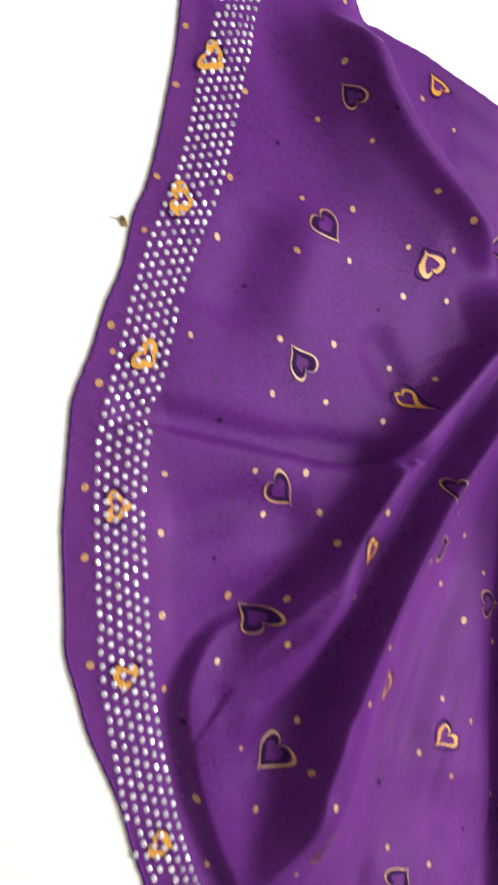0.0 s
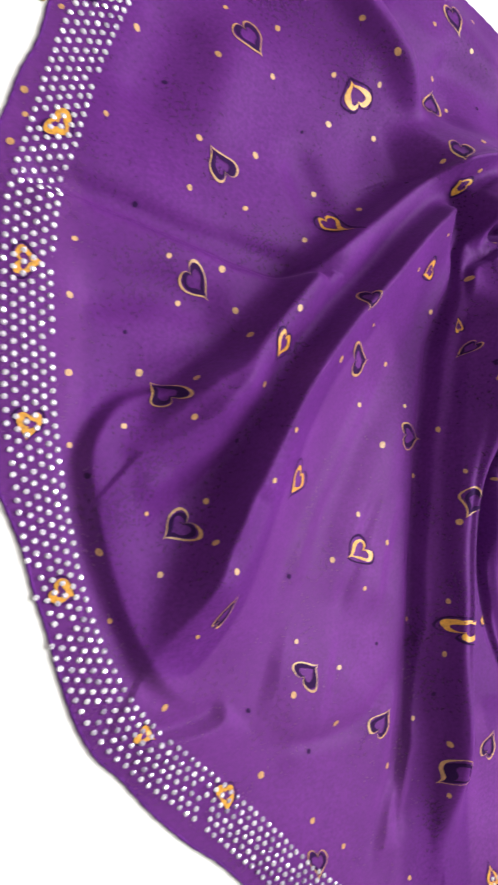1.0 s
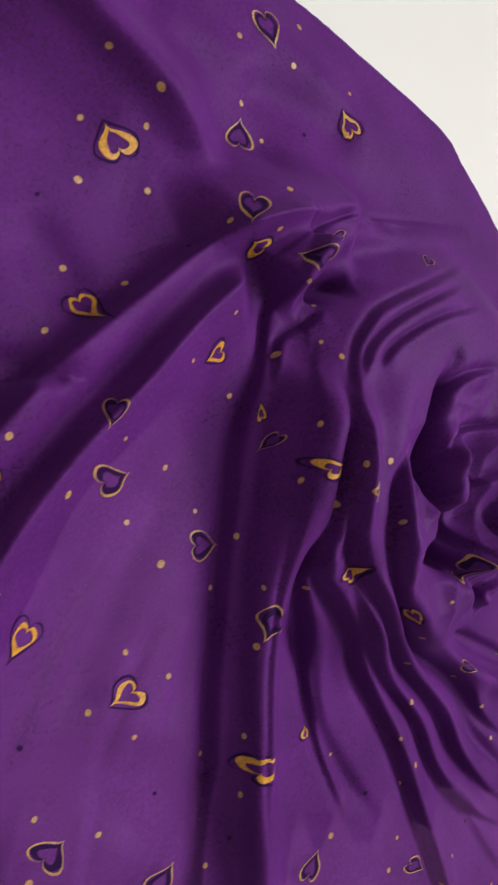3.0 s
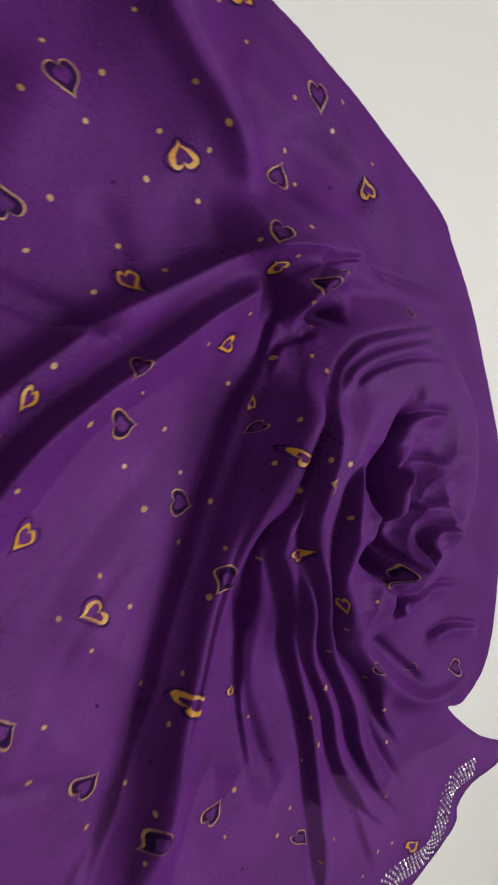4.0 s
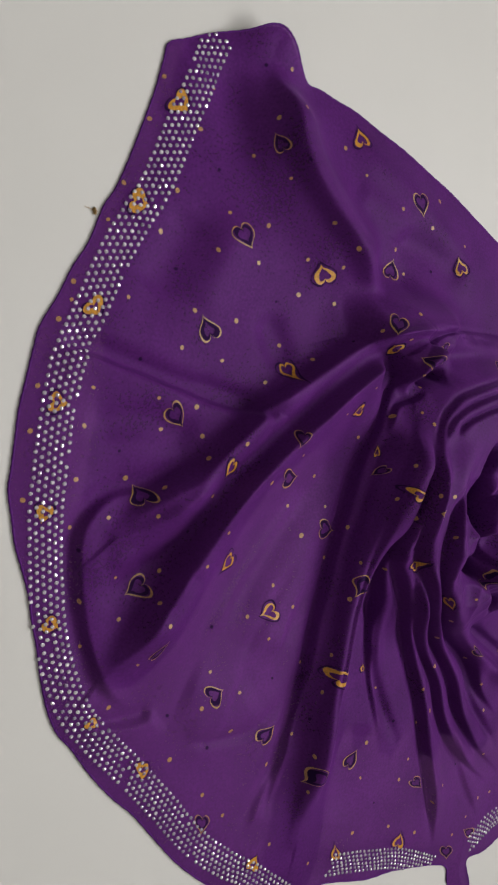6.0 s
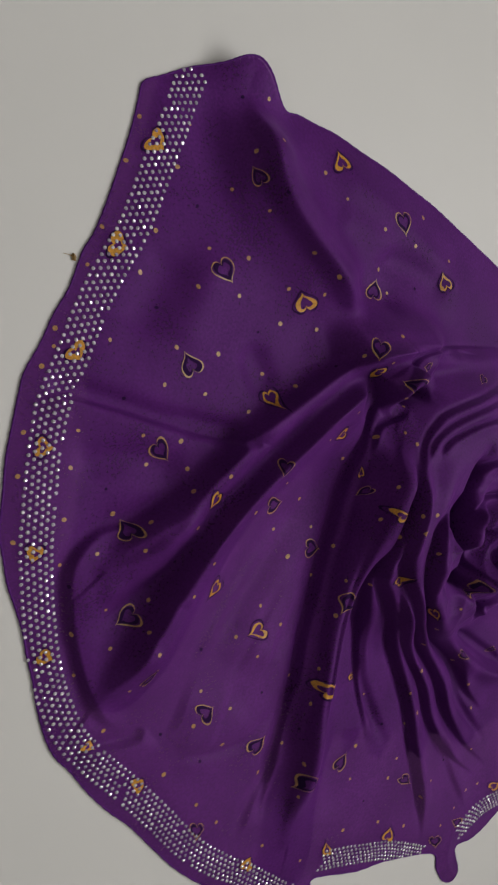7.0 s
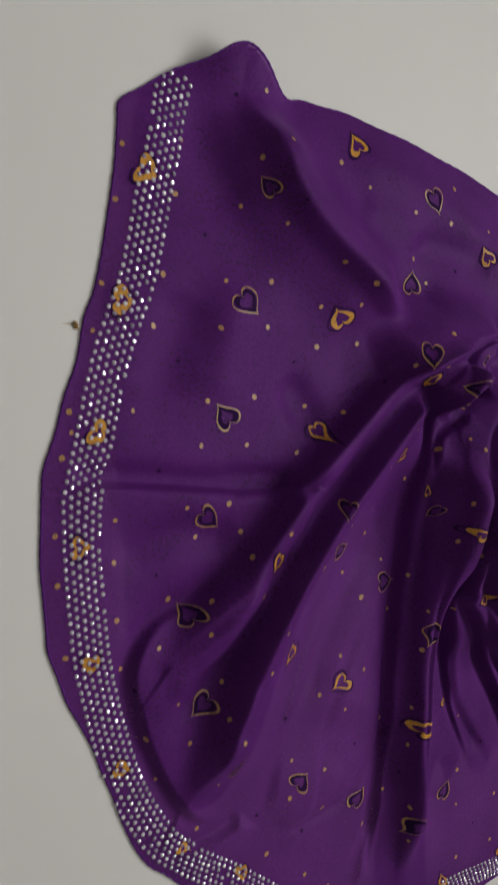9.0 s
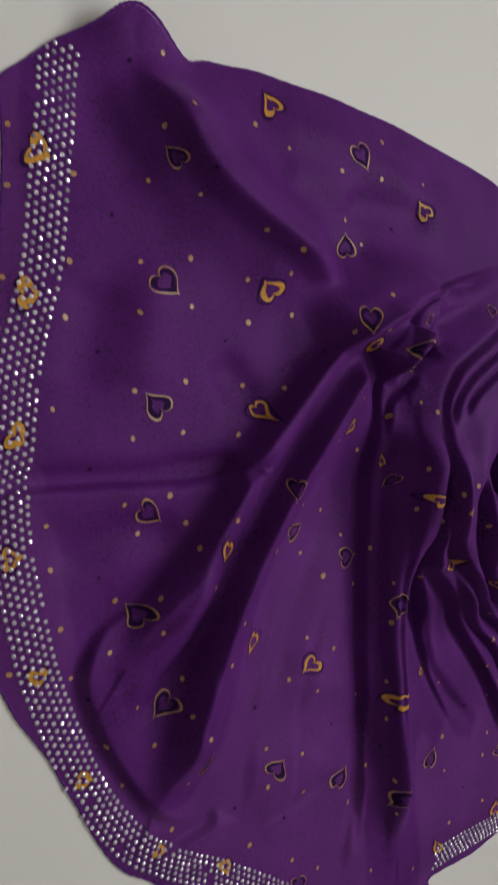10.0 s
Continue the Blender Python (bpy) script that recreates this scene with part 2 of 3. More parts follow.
pleat(4, 8, 3, 8.5, 15, (-70, -5), (-52, 18), (-31, 41), (-12, 58), (21, 84), (46, 103), (68, 116), (100, 126), (140, 131))  # swirl fold one
pleat(4, 8, 3.4, 8.5, 22, (-115, -138), (-93, -104), (-77, -74), (-62, -46), (-47, -18), (-21, 12), (12, 42), (36, 68), (60, 87), (78, 100))  # swirl fold two
fold(-4, 12, 14, (-24, -112), (-7, -70), (16, -29), (43, 9))  # soft hollow
fold(4, 24, 24, (-7, -131), (14, -94), (33, -53), (49, -16))  # light panel
pleat(5, 8, 2.8, 7, 10, (36, -272), (40, -240), (46, -210), (52, -176), (56, -147), (58, -118), (62, -91), (66, -64), (70, -30), (74, 3), (80, 30), (91, 59), (100, 84))  # gather one
pleat(3, 4.5, 2.4, 4, 9, (62, -297), (63, -250), (66, -213), (67, -182), (69, -143), (70, -106), (73, -80), (76, -45), (80, -16), (84, 10), (90, 34), (103, 64))  # gather two
pleat(3, 4.5, 2.4, 4, 9, (75, -215), (75, -170), (77, -133), (79, -103), (83, -76), (87, -44), (91, -9), (97, 21), (107, 49), (119, 75))  # gather three
pleat(8, 10, 2.6, 7, 11, (247, -339), (229, -280), (209, -227), (189, -175), (158, -122), (145, -99), (121, -69), (105, -50), (107, -36), fade=0.15)  # gather four
pleat(8, 10, 2.6, 7, 11, (343, -284), (287, -243), (252, -205), (233, -168), (188, -121), (149, -80), (126, -48), (115, -22), (114, 3), (118, 31), (123, 58))  # gather five
pleat(3, 2, 4, 8, 12, (309, -319), (279, -277), (260, -243), (233, -210))  # skirt pleat
pleat(7, 9, 2.4, 5.5, 9, (155, -228), (134, -176), (124, -134), (118, -96), (106, -67), (103, -47), (110, -27), (111, -5), (114, 17), (121, 44))  # gather mid
pleat(7, 9, 2.4, 5.5, 9, (319, -287), (261, -247), (228, -209), (209, -168), (166, -120), (139, -83), (122, -50))  # gather side
fold(-9, 4, 5, (155, -69), (179, -102), (247, -152), (275, -202), (316, -245))  # skirt hollow
fold(-7, 5, 6, (97, -76), (119, -112), (126, -147), (147, -186), (170, -220))  # gather hollow
pleat(7, 14, 3, 8, 12, (320, -219), (282, -188), (257, -156), (201, -115), (162, -77), (146, -45), (146, -23), (149, -4), (160, 14))  # rose skirt
fold(8, 7, 7, (97, 76), (96, 92), (100, 103), (128, 119), (177, 130), (282, 147))  # crown ridge
fold(-16, 5, 6, (112, 87), (123, 96), (144, 98))  # crown hole
pleat(3, 7, 2, 3.6, 6, (117, 25), (125, 48), (139, 71), (169, 90), (292, 133))  # collar strand
pleat(3, 7, 2, 3.6, 6, (126, 42), (139, 62), (170, 81), (233, 104))  # collar strand
pleat(3, 7, 2, 3.6, 6, (138, 47), (154, 62), (188, 77), (230, 86))  # collar strand
fold(6, 10, 12, (166, 53), (144, 20), (144, -9), (144, -37), (165, -65))  # collar panel
fold(-24, 5, 6, (198, 56), (181, 22), (176, -8), (184, -37), (204, -65), (247, -89))  # heart hollow
pleat(6, 13, 2.6, 5, 8, (185, 23), (194, 36), (212, 45), (243, 49))  # rose petal
pleat(6, 13, 2.6, 5, 8, (184, -11), (190, 4), (215, 13), (252, 15))  # rose petal
pleat(6, 13, 2.6, 5, 8, (228, -62), (207, -42), (212, -26), (234, -18), (263, -15))  # rose petal
pleat(6, 13, 2.6, 5, 8, (244, -60), (235, -44), (248, -33), (275, -30))  # rose petal
pleat(6, 13, 2.6, 5, 8, (257, -105), (253, -88), (373, -82))  # rose petal
pleat(6, 13, 2.6, 5, 8, (320, -130), (355, -119), (409, -121))  # rose petal
fold(10, 6, 9, (214, -117), (275, -158), (322, -177), (369, -174), (406, -161))  # lower roll
fold(-13, 4, 5, (243, -118), (295, -147), (332, -166))  # lower roll hole
pleat(3, 7, 2, 4, 8, (80, 30), (89, 59), (95, 83), (94, 99), (121, 124), (180, 141), (278, 154))  # crown line
pleat(3, 6, 2, 4, 7, (89, 40), (96, 63), (111, 72), (124, 82))  # crown line
fold(2.2, 5, 7, (-46, -124), (-24, -83), (4, -40), (27, -2))  # panel streak
fold(-2.2, 5, 5, (-8, -136), (10, -98), (30, -62))  # panel streak
fold(2, 6, 6, (17, -135), (32, -101), (48, -63))  # panel streak
fold(-2.5, 7, 6, (-67, -61), (-75, -81), (-90, -101))  # panel streak
fold(-5, 14, 8, (31, -266), (43, -234), (49, -190), (52, -140))  # lower fall
fold(-3, 6, 5, (-54, -188), (-18, -193), (16, -189), (40, -167))  # lower crease
fold(2.5, 7, 7, (-125, -66), (-100, -54), (-73, -38))  # pocket streak
fold(-3, 8, 6, (-120, -85), (-92, -64), (-66, -44))  # pocket streak
pleat(3, 5, 5, 12, 14, (17, -274), (31, -245), (44, -223), (49, -191))  # fan pleat
pleat(4, 6, 4, 9, 14, (-125, -171), (-107, -174), (-84, -172), (-73, -164))  # hem tuck

OUTLINE = [(-3, -309), (-33, -285), (-55, -262), (-76, -239), (-94, -223), (-111, -205), (-126, -186), (-137, -174), (-145, -159), (-152, -138), (-157, -118), (-162, -102), (-166, -86), (-172, -70), (-178, -55), (-182, -39), (-186, -23), (-186, -11), (-186, 5), (-186, 25), (-184, 45), (-182, 64), (-180, 76), (-172, 95), (-166, 113), (-158, 131), (-152, 154), (-146, 167), (-140, 187), (-134, 212), (-129, 235), (-126, 256), (-124, 267), (-112, 275), (-93, 287), (-73, 295), (-64, 300), (-58, 303), (-50, 304), (-41, 299)]
OUTLINE += [(-28, 290), (-16, 284), (-3, 286), (14, 285), (34, 284), (61, 279), (91, 274), (123, 266), (148, 260), (179, 250), (262, 221), (287, 200), (320, 168), (352, 127), (414, 30), (439, -82), (439, -154), (409, -190), (385, -195), (444, -227), (501, -244), (489, -261), (446, -273), (426, -290), (423, -311), (363, -351), (334, -364), (307, -367), (317, -395), (309, -405), (294, -400), (281, -383), (270, -363), (202, -350), (162, -348), (109, -338), (109, -353), (97, -362), (50, -338), (17, -319)]

# Fine slack in the cloth, and the cloth settling to the table at its edge.
random.seed(4)
for _ in range(5):
    a, k, s = random.uniform(0, 6.28), random.uniform(60, 150), random.uniform(0, 6.28)
    HEIGHT += 0.00022 * np.sin(k * (MX * math.cos(a) + MY * math.sin(a)) + s)
# The heart of the rose is crumpled: short sharp creases that cross one another.
heart_of_rose = np.exp(-((((MX - 0.215) / 0.062) ** 2 + ((MY + 0.025) / 0.07) ** 2) ** 2))
for n in range(5):
    a, k, s = random.uniform(0, 3.14), random.uniform(70, 150), random.uniform(0, 6.28)
    u, v = MX * math.cos(a) + MY * math.sin(a), MY * math.cos(a) - MX * math.sin(a)
    bend = 0.9 * np.sin(46 * v + s) + 0.5 * np.sin(97 * v + 2 * s)
    HEIGHT += heart_of_rose * 0.62 / k * (1 - 2 * np.abs(np.sin(0.5 * (k * u + bend))))
EDGE = spline(OUTLINE, 10, closed=True)
loop = np.vstack([EDGE, EDGE[:1]])
FAR, _, ALONG = nearest(loop, MX, MY)
INSIDE = np.zeros(MX.shape, bool)
for a, b in zip(loop, loop[1:]):
    if a[1] != b[1]:
        cross = (MY >= min(a[1], b[1])) & (MY < max(a[1], b[1]))
        INSIDE ^= cross & (MX < a[0] + (MY - a[1]) / (b[1] - a[1]) * (b[0] - a[0]))
settle = np.clip(FAR / 0.040, 0, 1)
settle = settle * (2 - settle)


def edge_lift(x, y):
    """How high the cloth's edge stands: it curls up at the peaked corner."""
    return 0.0015 + 0.019 * np.exp(-((x + 0.050) ** 2 + (y - 0.294) ** 2) / 0.026 ** 2)


HEIGHT = 0.0012 + 0.002 * np.logaddexp(0, (HEIGHT - 0.0012) / 0.002)
HEIGHT = HEIGHT * settle + edge_lift(MX, MY) * (1 - settle)


def level(x, y):
    """The cloth's height at a place."""
    u, v = (x - GX[0]) / STEP, (y - GY[0]) / STEP
    i, j = int(u), int(v)
    i, j = min(max(i, 0), len(GX) - 2), min(max(j, 0), len(GY) - 2)
    u, v = u - i, v - j
    return float((HEIGHT[j, i] * (1 - u) + HEIGHT[j, i + 1] * u) * (1 - v) + (HEIGHT[j + 1, i] * (1 - u) + HEIGHT[j + 1, i + 1] * u) * v)


def slope(x, y, e=0.0012):
    n = Vector((level(x - e, y) - level(x + e, y), level(x, y - e) - level(x, y + e), 2 * e))
    return n.normalized()


def cloth_mesh(name, mat, keep=None, drop=0.0):
    """The cloth inside its outline; vertices beside the edge are drawn onto it. keep: a part of it alone, drop: how far below."""
    cells = INSIDE[:-1, :-1] & INSIDE[1:, :-1] & INSIDE[:-1, 1:] & INSIDE[1:, 1:]
    if keep is not None:
        cells &= keep[:-1, :-1]
    used = np.zeros(MX.shape, bool)
    used[:-1, :-1] |= cells
    used[1:, :-1] |= cells
    used[:-1, 1:] |= cells
    used[1:, 1:] |= cells
    full = np.zeros(MX.shape, bool)
    full[1:-1, 1:-1] = cells[1:, 1:] & cells[:-1, 1:] & cells[1:, :-1] & cells[:-1, :-1]
    rim = used & ~full
    x, y = MX.copy(), MY.copy()
    k = ALONG[rim] * (len(loop) - 1)
    i = np.minimum(k.astype(int), len(loop) - 2)
    spot = loop[i] + (loop[i + 1] - loop[i]) * (k - i)[:, None]
    if keep is None:
        x[rim], y[rim] = spot[:, 0], spot[:, 1]
    index = np.full(MX.shape, -1)
    index[used] = np.arange(used.sum())
    verts = np.stack([x[used], y[used], HEIGHT[used] - np.minimum(drop, 0.6 * HEIGHT[used])], 1)
    j, i = np.nonzero(cells)
    faces = np.stack([index[j, i], index[j, i + 1], index[j + 1, i + 1], index[j + 1, i]], 1)
    data = bpy.data.meshes.new(name)
    data.from_pydata(verts.tolist(), [], faces.tolist())
    data.polygons.foreach_set("use_smooth", np.ones(len(faces), bool))
    data.materials.append(mat)
    return data


scarf = new("scarf")
tagged(scarf, "purple crepe scarf printed with gold hearts, swirled on a white table", "scarf")
drape = new("drape", cloth_mesh("drape", CLOTH))
drape.parent = scarf


def within(polygon):
    """Which places of the grid lie inside a smooth outline."""
    line = spline(polygon, 8, closed=True)
    line, mask = np.vstack([line, line[:1]]), np.zeros(MX.shape, bool)
    for a, b in zip(line, line[1:]):
        if a[1] != b[1]:
            cross = (MY >= min(a[1], b[1])) & (MY < max(a[1], b[1]))
            mask ^= cross & (MX < a[0] + (MY - a[1]) / (b[1] - a[1]) * (b[0] - a[0]))
    return mask


# Where the cloth lies double: the upper panel, the swirl and the rose.
DOUBLE = [(-97, 337), (-114, 267), (-124, 173), (-139, 97), (-138, 40), (-137, -1), (-140, -31), (-137, -87), (-122, -133), (-94, -146), (-68, -110), (-52, -71), (-31, -36), (-15, -5), (22, 26), (50, 50), (59, -21), (55, -81), (49, -140), (54, -206),
          (47, -297), (47, -389), (92, -330), (98, -262), (106, -215), (119, -190), (129, -228), (150, -195), (166, -238), (191, -205), (217, -246), (250, -220), (290, -250), (332, -230), (415, -216), (485, -154), (475, 30), (373, 173), (269, 244), (128, 295), (6, 337)]
under = new("under_fold", cloth_mesh("under_fold", DEEP, within(DOUBLE), 0.0016))
under.parent = scarf


def tube(name, points, radius, mat, parent, cyclic=False):
    """A round cord along points, as a mesh."""
    bm = bmesh.new()
    count, rings = len(points), []
    for n, p in enumerate(points):
        a = Vector(points[n - 1] if n or cyclic else p)
        b = Vector(points[(n + 1) % count] if n < count - 1 or cyclic else p)
        run = (b - a).normalized()
        out = run.cross(Vector((0, 0, 1))).normalized()
        up = out.cross(run)
        r = radius * (1 + 0.15 * math.sin(n * 1.7))
        rings.append([bm.verts.new(Vector(p) + r * (math.cos(q) * out + math.sin(q) * up)) for q in (0, 1.05, 2.09, 3.14, 4.19, 5.24)])
    for n in range(count if cyclic else count - 1):
        a, b = rings[n], rings[(n + 1) % count]
        for m in range(6):
            bm.faces.new((a[m], a[(m + 1) % 6], b[(m + 1) % 6], b[m])).smooth = True
    return mesh_object(name, bm, [mat], parent)


hem = tube("rolled_hem", [(x, y, float(edge_lift(x, y)) - 0.0005) for x, y in EDGE], 0.0009, HEM, scarf, cyclic=True)
tagged(hem, "narrow darker rolled hem")


# ---- the print: hearts in gold and dark ink, drawn onto the cloth ----
def heart_shape(n):
    """A heart's outline, tip at (0, -1), about two wide and two high."""
    shape = []
    for k in range(n):
        a = 2 * math.pi * k / n
        x = math.sin(a) ** 3
        y = (13 * math.cos(a) - 5 * math.cos(2 * a) - 2 * math.cos(3 * a) - math.cos(4 * a)) / 14.5
        shape.append((x, y))
    return shape


def ring_on_cloth(bm, place, outer, inner, lift, index, n=40, wobble=0.05, seed=0):
    """A band between two sizes of the heart, laid on the cloth."""
    rng = random.Random(seed)
    ph = [rng.uniform(0, 6.28) for _ in range(4)]
    rows = []
    for k, (hx, hy) in enumerate(heart_shape(n)):
        a = 2 * math.pi * k / n
        w = 1 + wobble * math.sin(3 * a + ph[0]) + 0.5 * wobble * math.sin(7 * a + ph[1])
        th = 1 + 0.35 * math.sin(2 * a + ph[2]) + 0.2 * math.sin(5 * a + ph[3])
        mid, half = 0.5 * (outer + inner) * w, 0.5 * (outer - inner) * th
        line = []
        for s in (mid + half, mid, mid - half):
            x, y = place(hx * s, hy * s)
            line.append(bm.verts.new(Vector((x, y, level(x, y))) + lift * slope(x, y)))
        rows.append(line)
    for k in range(n):
        a, b = rows[k], rows[(k + 1) % n]
        for m in (0, 1):
            f = bm.faces.new((a[m], b[m], b[m + 1], a[m + 1]))
            f.material_index, f.smooth = index, True


HEARTS = []


def heart(x, y, tx, ty, sx, sy, sort):
    """A printed heart: its middle, the way to its tip and the way to its side, in millimetres.
    A: pale gold line round dark ink; B: dark line round a gold ring; G: a broad gold ring under the stones."""
    x, y, tx, ty, sx, sy = x / 1000, y / 1000, tx / 1000, ty / 1000, sx / 1000, sy / 1000

    def place(hx, hy):
        return x - tx * hy + sx * hx, y - ty * hy + sy * hx

    bm, seed = bmesh.new(), len(HEARTS)
    if sort == "A":
        ring_on_cloth(bm, place, 1.03, 0.92, 0.00040, 0, seed=seed)
        ring_on_cloth(bm, place, 0.86, 0.54, 0.00035, 1, seed=seed + 500)
        mats = [PALE, INK]
    elif sort == "B":
        ring_on_cloth(bm, place, 1.14, 1.02, 0.00030, 1, seed=seed, wobble=0.07)
        ring_on_cloth(bm, place, 0.86, 0.56, 0.00035, 0, seed=seed + 500, wobble=0.08)
        mats = [GOLD, INK]
    else:
        ring_on_cloth(bm, place, 1.14, 1.02, 0.00030, 1, seed=seed, wobble=0.07)
        ring_on_cloth(bm, place, 0.95, 0.40, 0.00035, 0, seed=seed + 500, wobble=0.09)
        mats = [GOLD, INK]
    ob = mesh_object("heart_print", bm, mats, scarf)
    if not HEARTS or sort != "A":
        tagged(ob, "gold ring heart with thin dark outline" if sort != "A" else "pale gold outlined heart, dark inside")
    HEARTS.append(ob)


def dots(name, mat, radius, *lists):
    """Small round specks of print on the cloth."""
    rng, bm = random.Random(9), bmesh.new()
    for group in lists:
        for x, y in zip(group[::2], group[1::2]):
            x, y = x / 1000, y / 1000
            r, q, a = radius * rng.uniform(0.8, 1.2), rng.uniform(0.75, 1.2), rng.uniform(0, 6.28)
            centre = Vector((x, y, level(x, y))) + 0.0003 * slope(x, y)
            mid, rim = bm.verts.new(centre), []
            n = slope(x, y, 0.003)
            flat = math.hypot(n.x, n.y) + 1e-9
            gx, gy = n.x / flat, n.y / flat
            for k in range(9):
                b = k * 2 * math.pi / 9
                dx, dy = r * math.cos(b), r * q * math.sin(b)
                dx, dy = dx * math.cos(a) - dy * math.sin(a), dx * math.sin(a) + dy * math.cos(a)
                pull = (dx * gx + dy * gy) * (1 - n.z)
                px, py = x + dx - gx * pull, y + dy - gy * pull
                rim.append(bm.verts.new(Vector((px, py, level(px, py))) + 0.0003 * slope(px, py)))
            for k in range(9):
                bm.faces.new((mid, rim[k], rim[(k + 1) % 9])).smooth = True
    return tagged(mesh_object(name, bm, [mat], scarf), kind="stuff")


heart(37.5, 263.3, -3.3, 7.2, 7.8, 3.7, "B")
heart(-42.9, 226.7, -4.3, 5.5, 2.8, 2.6, "A")
heart(105, 234, 4.5, -8.4, -8.3, -2.9, "A")
heart(-57.3, 161.9, 6.8, -6.6, -7.8, -5.4, "A")
heart(13, 151.5, -5.7, 6.6, 8.6, 4.0, "B")
heart(89.7, 175.9, 1.5, 8.7, 9.5, 0.5, "A")
heart(71, 126, -4.8, -8.2, -6.5, 1.9, "A")
heart(77.5, 109, -3.4, 2.0, 3.7, 4.2, "B")
heart(124, 118.7, -7.4, -1.5, 2.0, 3.6, "A")
heart(97, 101.2, -6.2, 2.1, 3.5, 5.5, "A")
heart(-71.7, 94.6, -5.1, 7.2, 7.4, 4.0, "A")
heart(-2, 79, 3.3, -6.9, -6.7, -3.2, "B")
heart(-87.5, 35, 6.7, -6.7, -3.9, -5.3, "A")
heart(-51.7, 5.1, -2.5, -7.1, -4.6, 2.5, "B")
heart(-2.3, 30.5, -4.3, -6.5, -2.7, 1.0, "A")
heart(0, 1.5, 9.3, 1.9, 6.2, -7.2, "A")
heart(54.8, -36.7, 9.4, -1.4, 0.5, -8.0, "A")
heart(56, 57.4, -6.7, -3.6, -4.1, 4.2, "B")
heart(82.9, 28.5, -0.2, 4.9, 2.1, 1.1, "B")
heart(84.5, 14.3, -3.6, -4.2, -1.7, 1.6, "A")
heart(98.3, 0.5, 6.3, 1.6, 3.9, -5.2, "B")
heart(121, -12, 5.4, 3.6, 5.2, -3.9, "A")
heart(-105.5, -20, -3.5, 4.9, 7.0, 3.6, "A")
heart(-98.6, -80.1, -7.5, -4.0, -4.4, 6.7, "A")
heart(-39, -60, -5.3, -6.6, -6.3, 5.1, "B")
heart(10, -100, -8.2, -2.3, -4.5, 7.2, "B")
heart(81, -75.5, -5.5, -7.3, -8.7, 3.6, "A")
heart(-30, -157.5, 5.9, 2.7, 5.8, -7.6, "A")
heart(24.1, -196.0, 6.3, 5.9, 6.2, -4.1, "A")
heart(-86.4, -117.6, 4.4, 6.9, 2.4, -1.5, "A")
heart(115.7, -309.5, -2.6, 7.9, 5.7, -1.0, "B")
heart(193.6, -318.2, 0.9, 7.9, 8.9, -3.4, "B")
heart(266.7, -346.2, 4.4, -8.4, -9.4, 1.5, "A")
heart(295.4, -332.7, -8.4, 4.5, 3.7, 3.7, "A")
heart(-113.2, 232.6, 5.5, -3.5, -5.0, -7.3, "G")
heart(-131.8, 162.9, 6.5, -0.0, -1.3, -7.8, "G")
heart(-151.3, 92.3, 3.8, -4.3, -5.3, -5.3, "G")
heart(-165.7, 31.8, 5.6, -0.3, -0.4, -7.0, "G")
heart(-164.8, -34.4, -0.8, -6.0, -5.4, 1.1, "G")
heart(-151.8, -103.2, 5.1, -2.4, -1.7, -5.3, "G")
heart(-117.0, -168.2, 3.6, -2.4, -2.4, -3.5, "G")
heart(-76.5, -205.1, 0.6, -6.9, -5.4, 1.2, "G")
heart(-22.7, -253.6, 0.5, -7.2, -6.2, 1.7, "A")
heart(29.4, -296.6, 1.6, 5.9, 6.0, -3.1, "G")
heart(166.5, 197.1, -4.9, 7.3, 5.6, 3.1, "B")
heart(72, -147.5, 8.5, 4.3, 7.1, -6.3, "B")
heart(119.5, -153, -0.6, 4.4, 5.2, -1.0, "B")
heart(123, -57.3, 4.9, 4.3, 5.8, -2.9, "B")
heart(213.5, -67.0, 4.2, 1.5, 1.7, -9.3, "A")
heart(376.8, -155.3, -9.5, -1.0, -5.0, 8.1, "A")
heart(250.7, -143.9, 7.1, -4.2, -0.2, -3.6, "A")
heart(314.1, -151.3, -4.4, -2.7, -2.8, 3.1, "A")
heart(121.6, -232.8, 4.9, 7.2, 6.9, -3.6, "A")
heart(69.2, -228.1, -7.3, -5.7, -7.6, 5.6, "A")
heart(205.8, -266.2, 7.7, -5.5, -5.9, -2.7, "A")
heart(351.0, -306.8, 8.5, 2.5, 7.4, -6.0, "B")
heart(208.7, 118.0, -6.0, -4.2, -2.6, 2.4, "A")
heart(169.7, -87.7, 6.7, -6.7, -0.9, -0.9, "B")


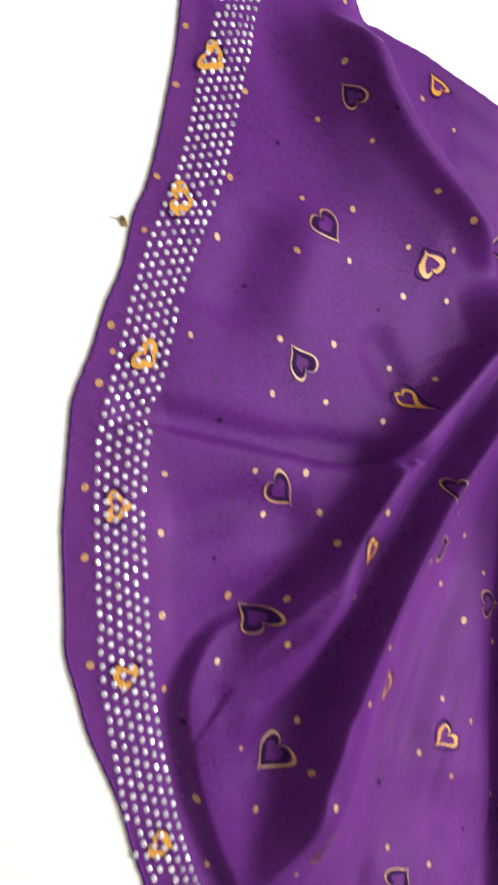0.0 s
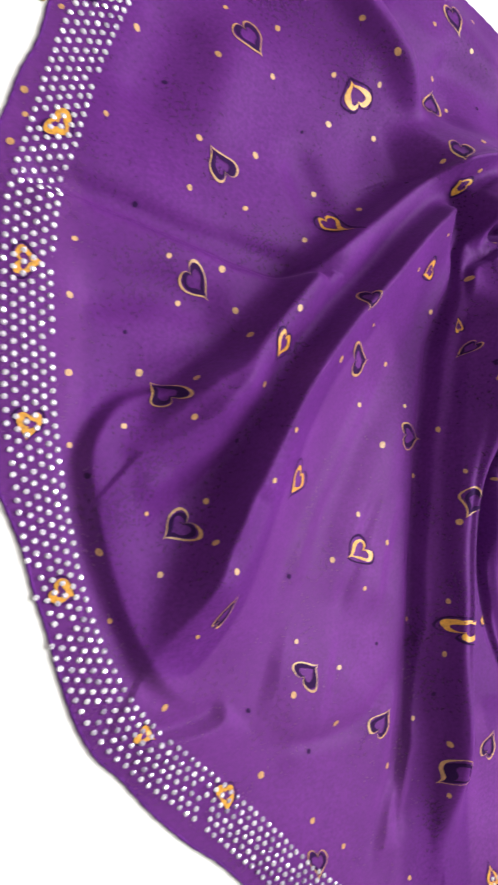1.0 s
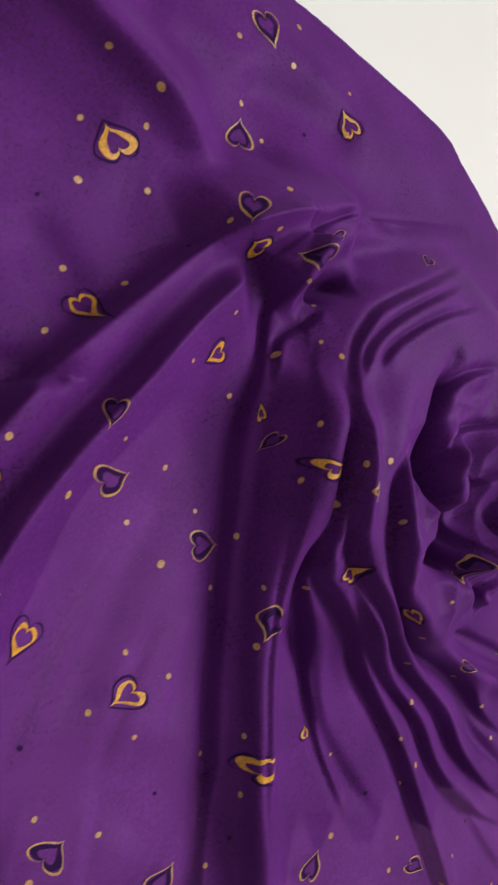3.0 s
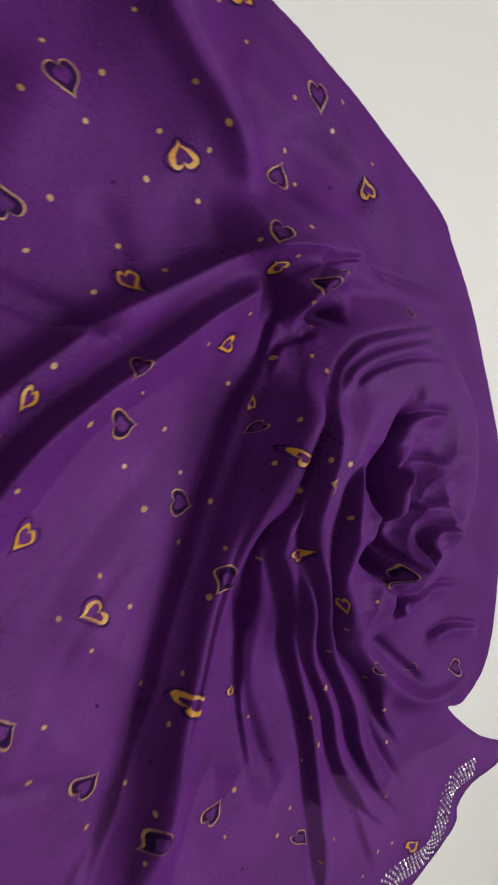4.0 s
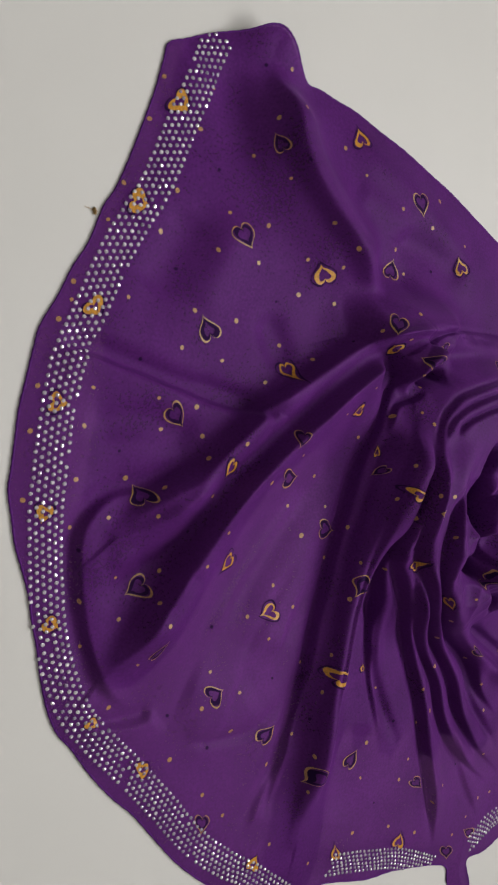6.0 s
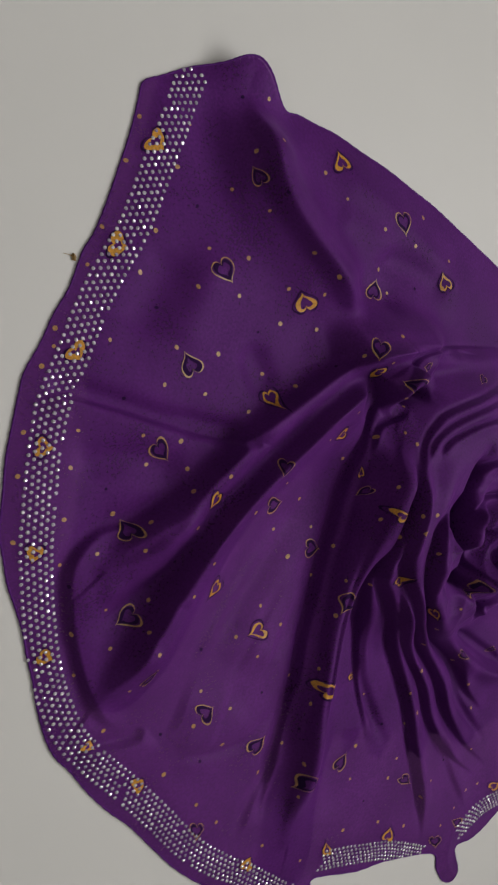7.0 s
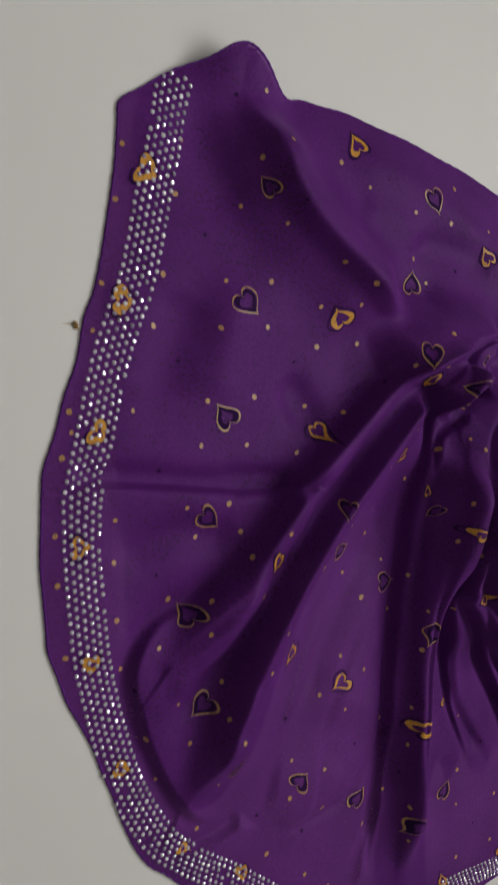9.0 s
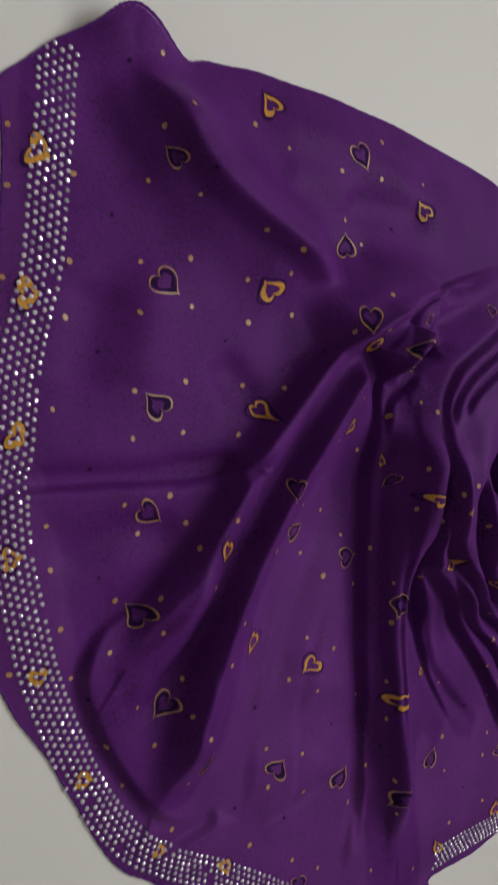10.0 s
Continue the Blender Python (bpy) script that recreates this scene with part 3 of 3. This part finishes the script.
dots("gold_specks", PALE, 0.0016,
     [-125, 245, -131, 216, -97, 221, -142, 172, -108, 177, -149, 147, -115, 149, -165, 105, -165, 94, -171, 81, -131, 103, -84, 105, -75, 147, -91, 251, -48, 242, -56, 217, -31, 207, -69, 174, -38, 174, -42, 147, -3, 159, 5, 185, 26, 160, 27, 172, -3, 134, -35, 250, 23, 251, 45, 237, 87, 224, 132, 245, 123, 219, 167, 216, 105, 177, 92, 194, 165, 192, -37, 283, -178, 40, -179, 13, -148, 20, -146, 44],
     [-90, 79, -58, 76, -102, 44, -74, 42, -95, 24, -66, 23, -149, -13, -178, -28, -93, -13, -126, -35, -97, -31, -148, -43, -116, -73, -85, -69, -137, -88, -88, -87, -115, -10, -51, 105, 31, 135, 96, 139, 61, 119, 85, 117, -9, 96, 17, 90, -20, 67, -44, 22, 61, 76, 38, 53, 71, 38, 95, 91, 119, 85, 92, 58, 113, 64, 120, 56, 4, 19, -24, -2, 34, 4, 96, 22, 13, -20, 89, -5],
     [112, 2, 134, 2, 51, -19, 70, -33, 30, -42, 108, -18, 143, -30, 61, -60, 10, -80, 202, -62, 76, -58, 104, -63, -53, -37, -64, -60, -62, -15, -65, 9, -110, -100, -84, -99, -9, -103, -35, -141, -7, -159, -108, -158, -97, -127, -10, -187, -57, -201, -26, -232, -6, -251, -39, -166, -131, -118, 32, -97, 72, -87, 12, -120, 51, -143, 66, -132, 192, -127, 200, -155, 140, -173, 64, -162, 189, -175, 202, -196],
     [199, -211, 49, -198, 31, -221, 64, -212, 137, -220, 191, -242, 182, -259, 135, -250, 64, -241, 230, -288, 243, -275, 300, -298, 287, -315, 269, -329, 132, -296, 176, -300, 213, -314, 42, -284, 321, -297, 252, -154, 276, -180, 199, -85, 293, -210, 300, -254, 85, -310, 191, -108])
dots("dark_specks", INK, 0.0013,
     [-80, 200, -100, 129, -57, 278, -27, 218, 134, 186, -21, 125, 47, 109, -116, 67, -123, 7, -142, -56, -71, -41, -40, -108, -64, -169, 23, -152, 60, -185, 153, -274, 163, -146, 261, -259, 165, -204, -28, -197])


# ---- the border of faceted stones ----
def stone_mesh(bm, spot=Matrix()):
    r, top = 0.00138, 0.0008
    low = [bm.verts.new(spot @ Vector((r * math.cos(k * math.pi / 4), r * math.sin(k * math.pi / 4), 0))) for k in range(8)]
    high = [bm.verts.new(spot @ Vector((0.55 * r * math.cos((k + 0.5) * math.pi / 4), 0.55 * r * math.sin((k + 0.5) * math.pi / 4), top))) for k in range(8)]
    for k in range(8):
        m = (k + 1) % 8
        bm.faces.new((low[k], low[m], high[k]))
        bm.faces.new((high[k], low[m], high[m]))
    bm.faces.new(high)


def band(points, across, pitch=0.0050, gap=0.0039):
    """Places of the stones in a band along a curve, in staggered rows."""
    curve = spline(points, 12)
    run = np.r_[0, np.cumsum(np.hypot(*np.diff(curve, axis=0).T))]
    spots, rng = [], random.Random(3)
    for row in range(int(run[-1] / (pitch / 2))):
        s = row * pitch / 2
        x, y = np.interp(s, run, curve[:, 0]), np.interp(s, run, curve[:, 1])
        e = 0.004
        dx = np.interp(s + e, run, curve[:, 0]) - np.interp(s - e, run, curve[:, 0])
        dy = np.interp(s + e, run, curve[:, 1]) - np.interp(s - e, run, curve[:, 1])
        d = math.hypot(dx, dy) + 1e-9
        for c in range(across):
            if (c + row) % 2 or rng.random() < 0.02:
                continue
            o = (c - (across - 1) / 2) * gap * 0.95 + rng.uniform(-0.0003, 0.0003)
            j = rng.uniform(-0.0003, 0.0003)
            px, py = x - dy / d * o + dx / d * j, y + dx / d * o + dy / d * j
            near_i, near_j = int((px - GX[0]) / STEP + 0.5), int((py - GY[0]) / STEP + 0.5)
            if not INSIDE[near_j, near_i]:
                continue
            turn = slope(px, py).to_track_quat("Z", "Y").to_matrix().to_4x4()
            tip = pose(0, 0, 0, rng.gauss(0, 11), rng.gauss(0, 11), rng.uniform(0, 45))
            spots.append(Matrix.Translation((px, py, level(px, py) + 0.0002)) @ turn @ tip)
    return spots


STONES = band([(-92, 285), (-100, 254), (-107, 230), (-115, 201), (-124, 171), (-136, 144), (-146, 116), (-154, 88), (-162, 62), (-165, 31), (-165, -3), (-164, -35), (-159, -68), (-153, -101), (-145, -127), (-130, -159), (-111, -181), (-82, -209), (-54, -238), (-25, -269), (8, -294), (24, -303), (60, -329), (92, -350)], 6)
STONES += band([(112, -320), (150, -326), (197, -336), (253, -359)], 6)
STONES += band([(301, -347), (332, -328), (377, -321), (394, -296), (401, -265), (441, -254)], 6)

STONES.sort(key=lambda m: (m.translation - Vector((-0.16, 0.02, 0))).length)
_bm = bmesh.new()
stone_mesh(_bm)
stone_data = bpy.data.meshes.new("rhinestone")
_bm.to_mesh(stone_data)
_bm.free()
stone_data.materials.append(STONE)
for spot in STONES[:300]:
    ob = new("rhinestone", stone_data)
    ob.parent, ob.matrix_local = scarf, spot
_bm = bmesh.new()
for spot in STONES[300:]:
    stone_mesh(_bm, spot)
tagged(mesh_object("stone_border", _bm, [STONE], scarf, "rows of clear faceted stones"), kind="stuff")


# ---- a loose thread at the hem ----
knot = new("thread_knot")
tagged(knot, "tiny knot of loose gold thread lying beside the hem", "thread")
knot.location = (-0.1572, 0.150, 0.0)
for n in range(5):
    a = n * 1.3
    tube("thread_strand", [(0.0016 * math.cos(a + 2.1 * k) * (1 - k / 9), 0.0022 * math.sin(a + 1.7 * k), 0.0006 + 0.0004 * k * math.sin(0.5 * k + n)) for k in range(7)], 0.00035, THREAD, knot)
tube("thread_tail", [(-0.0012 - 0.0028 * k, 0.0006 + 0.0005 * math.sin(k), 0.0004) for k in range(3)], 0.00015, THREAD, knot)
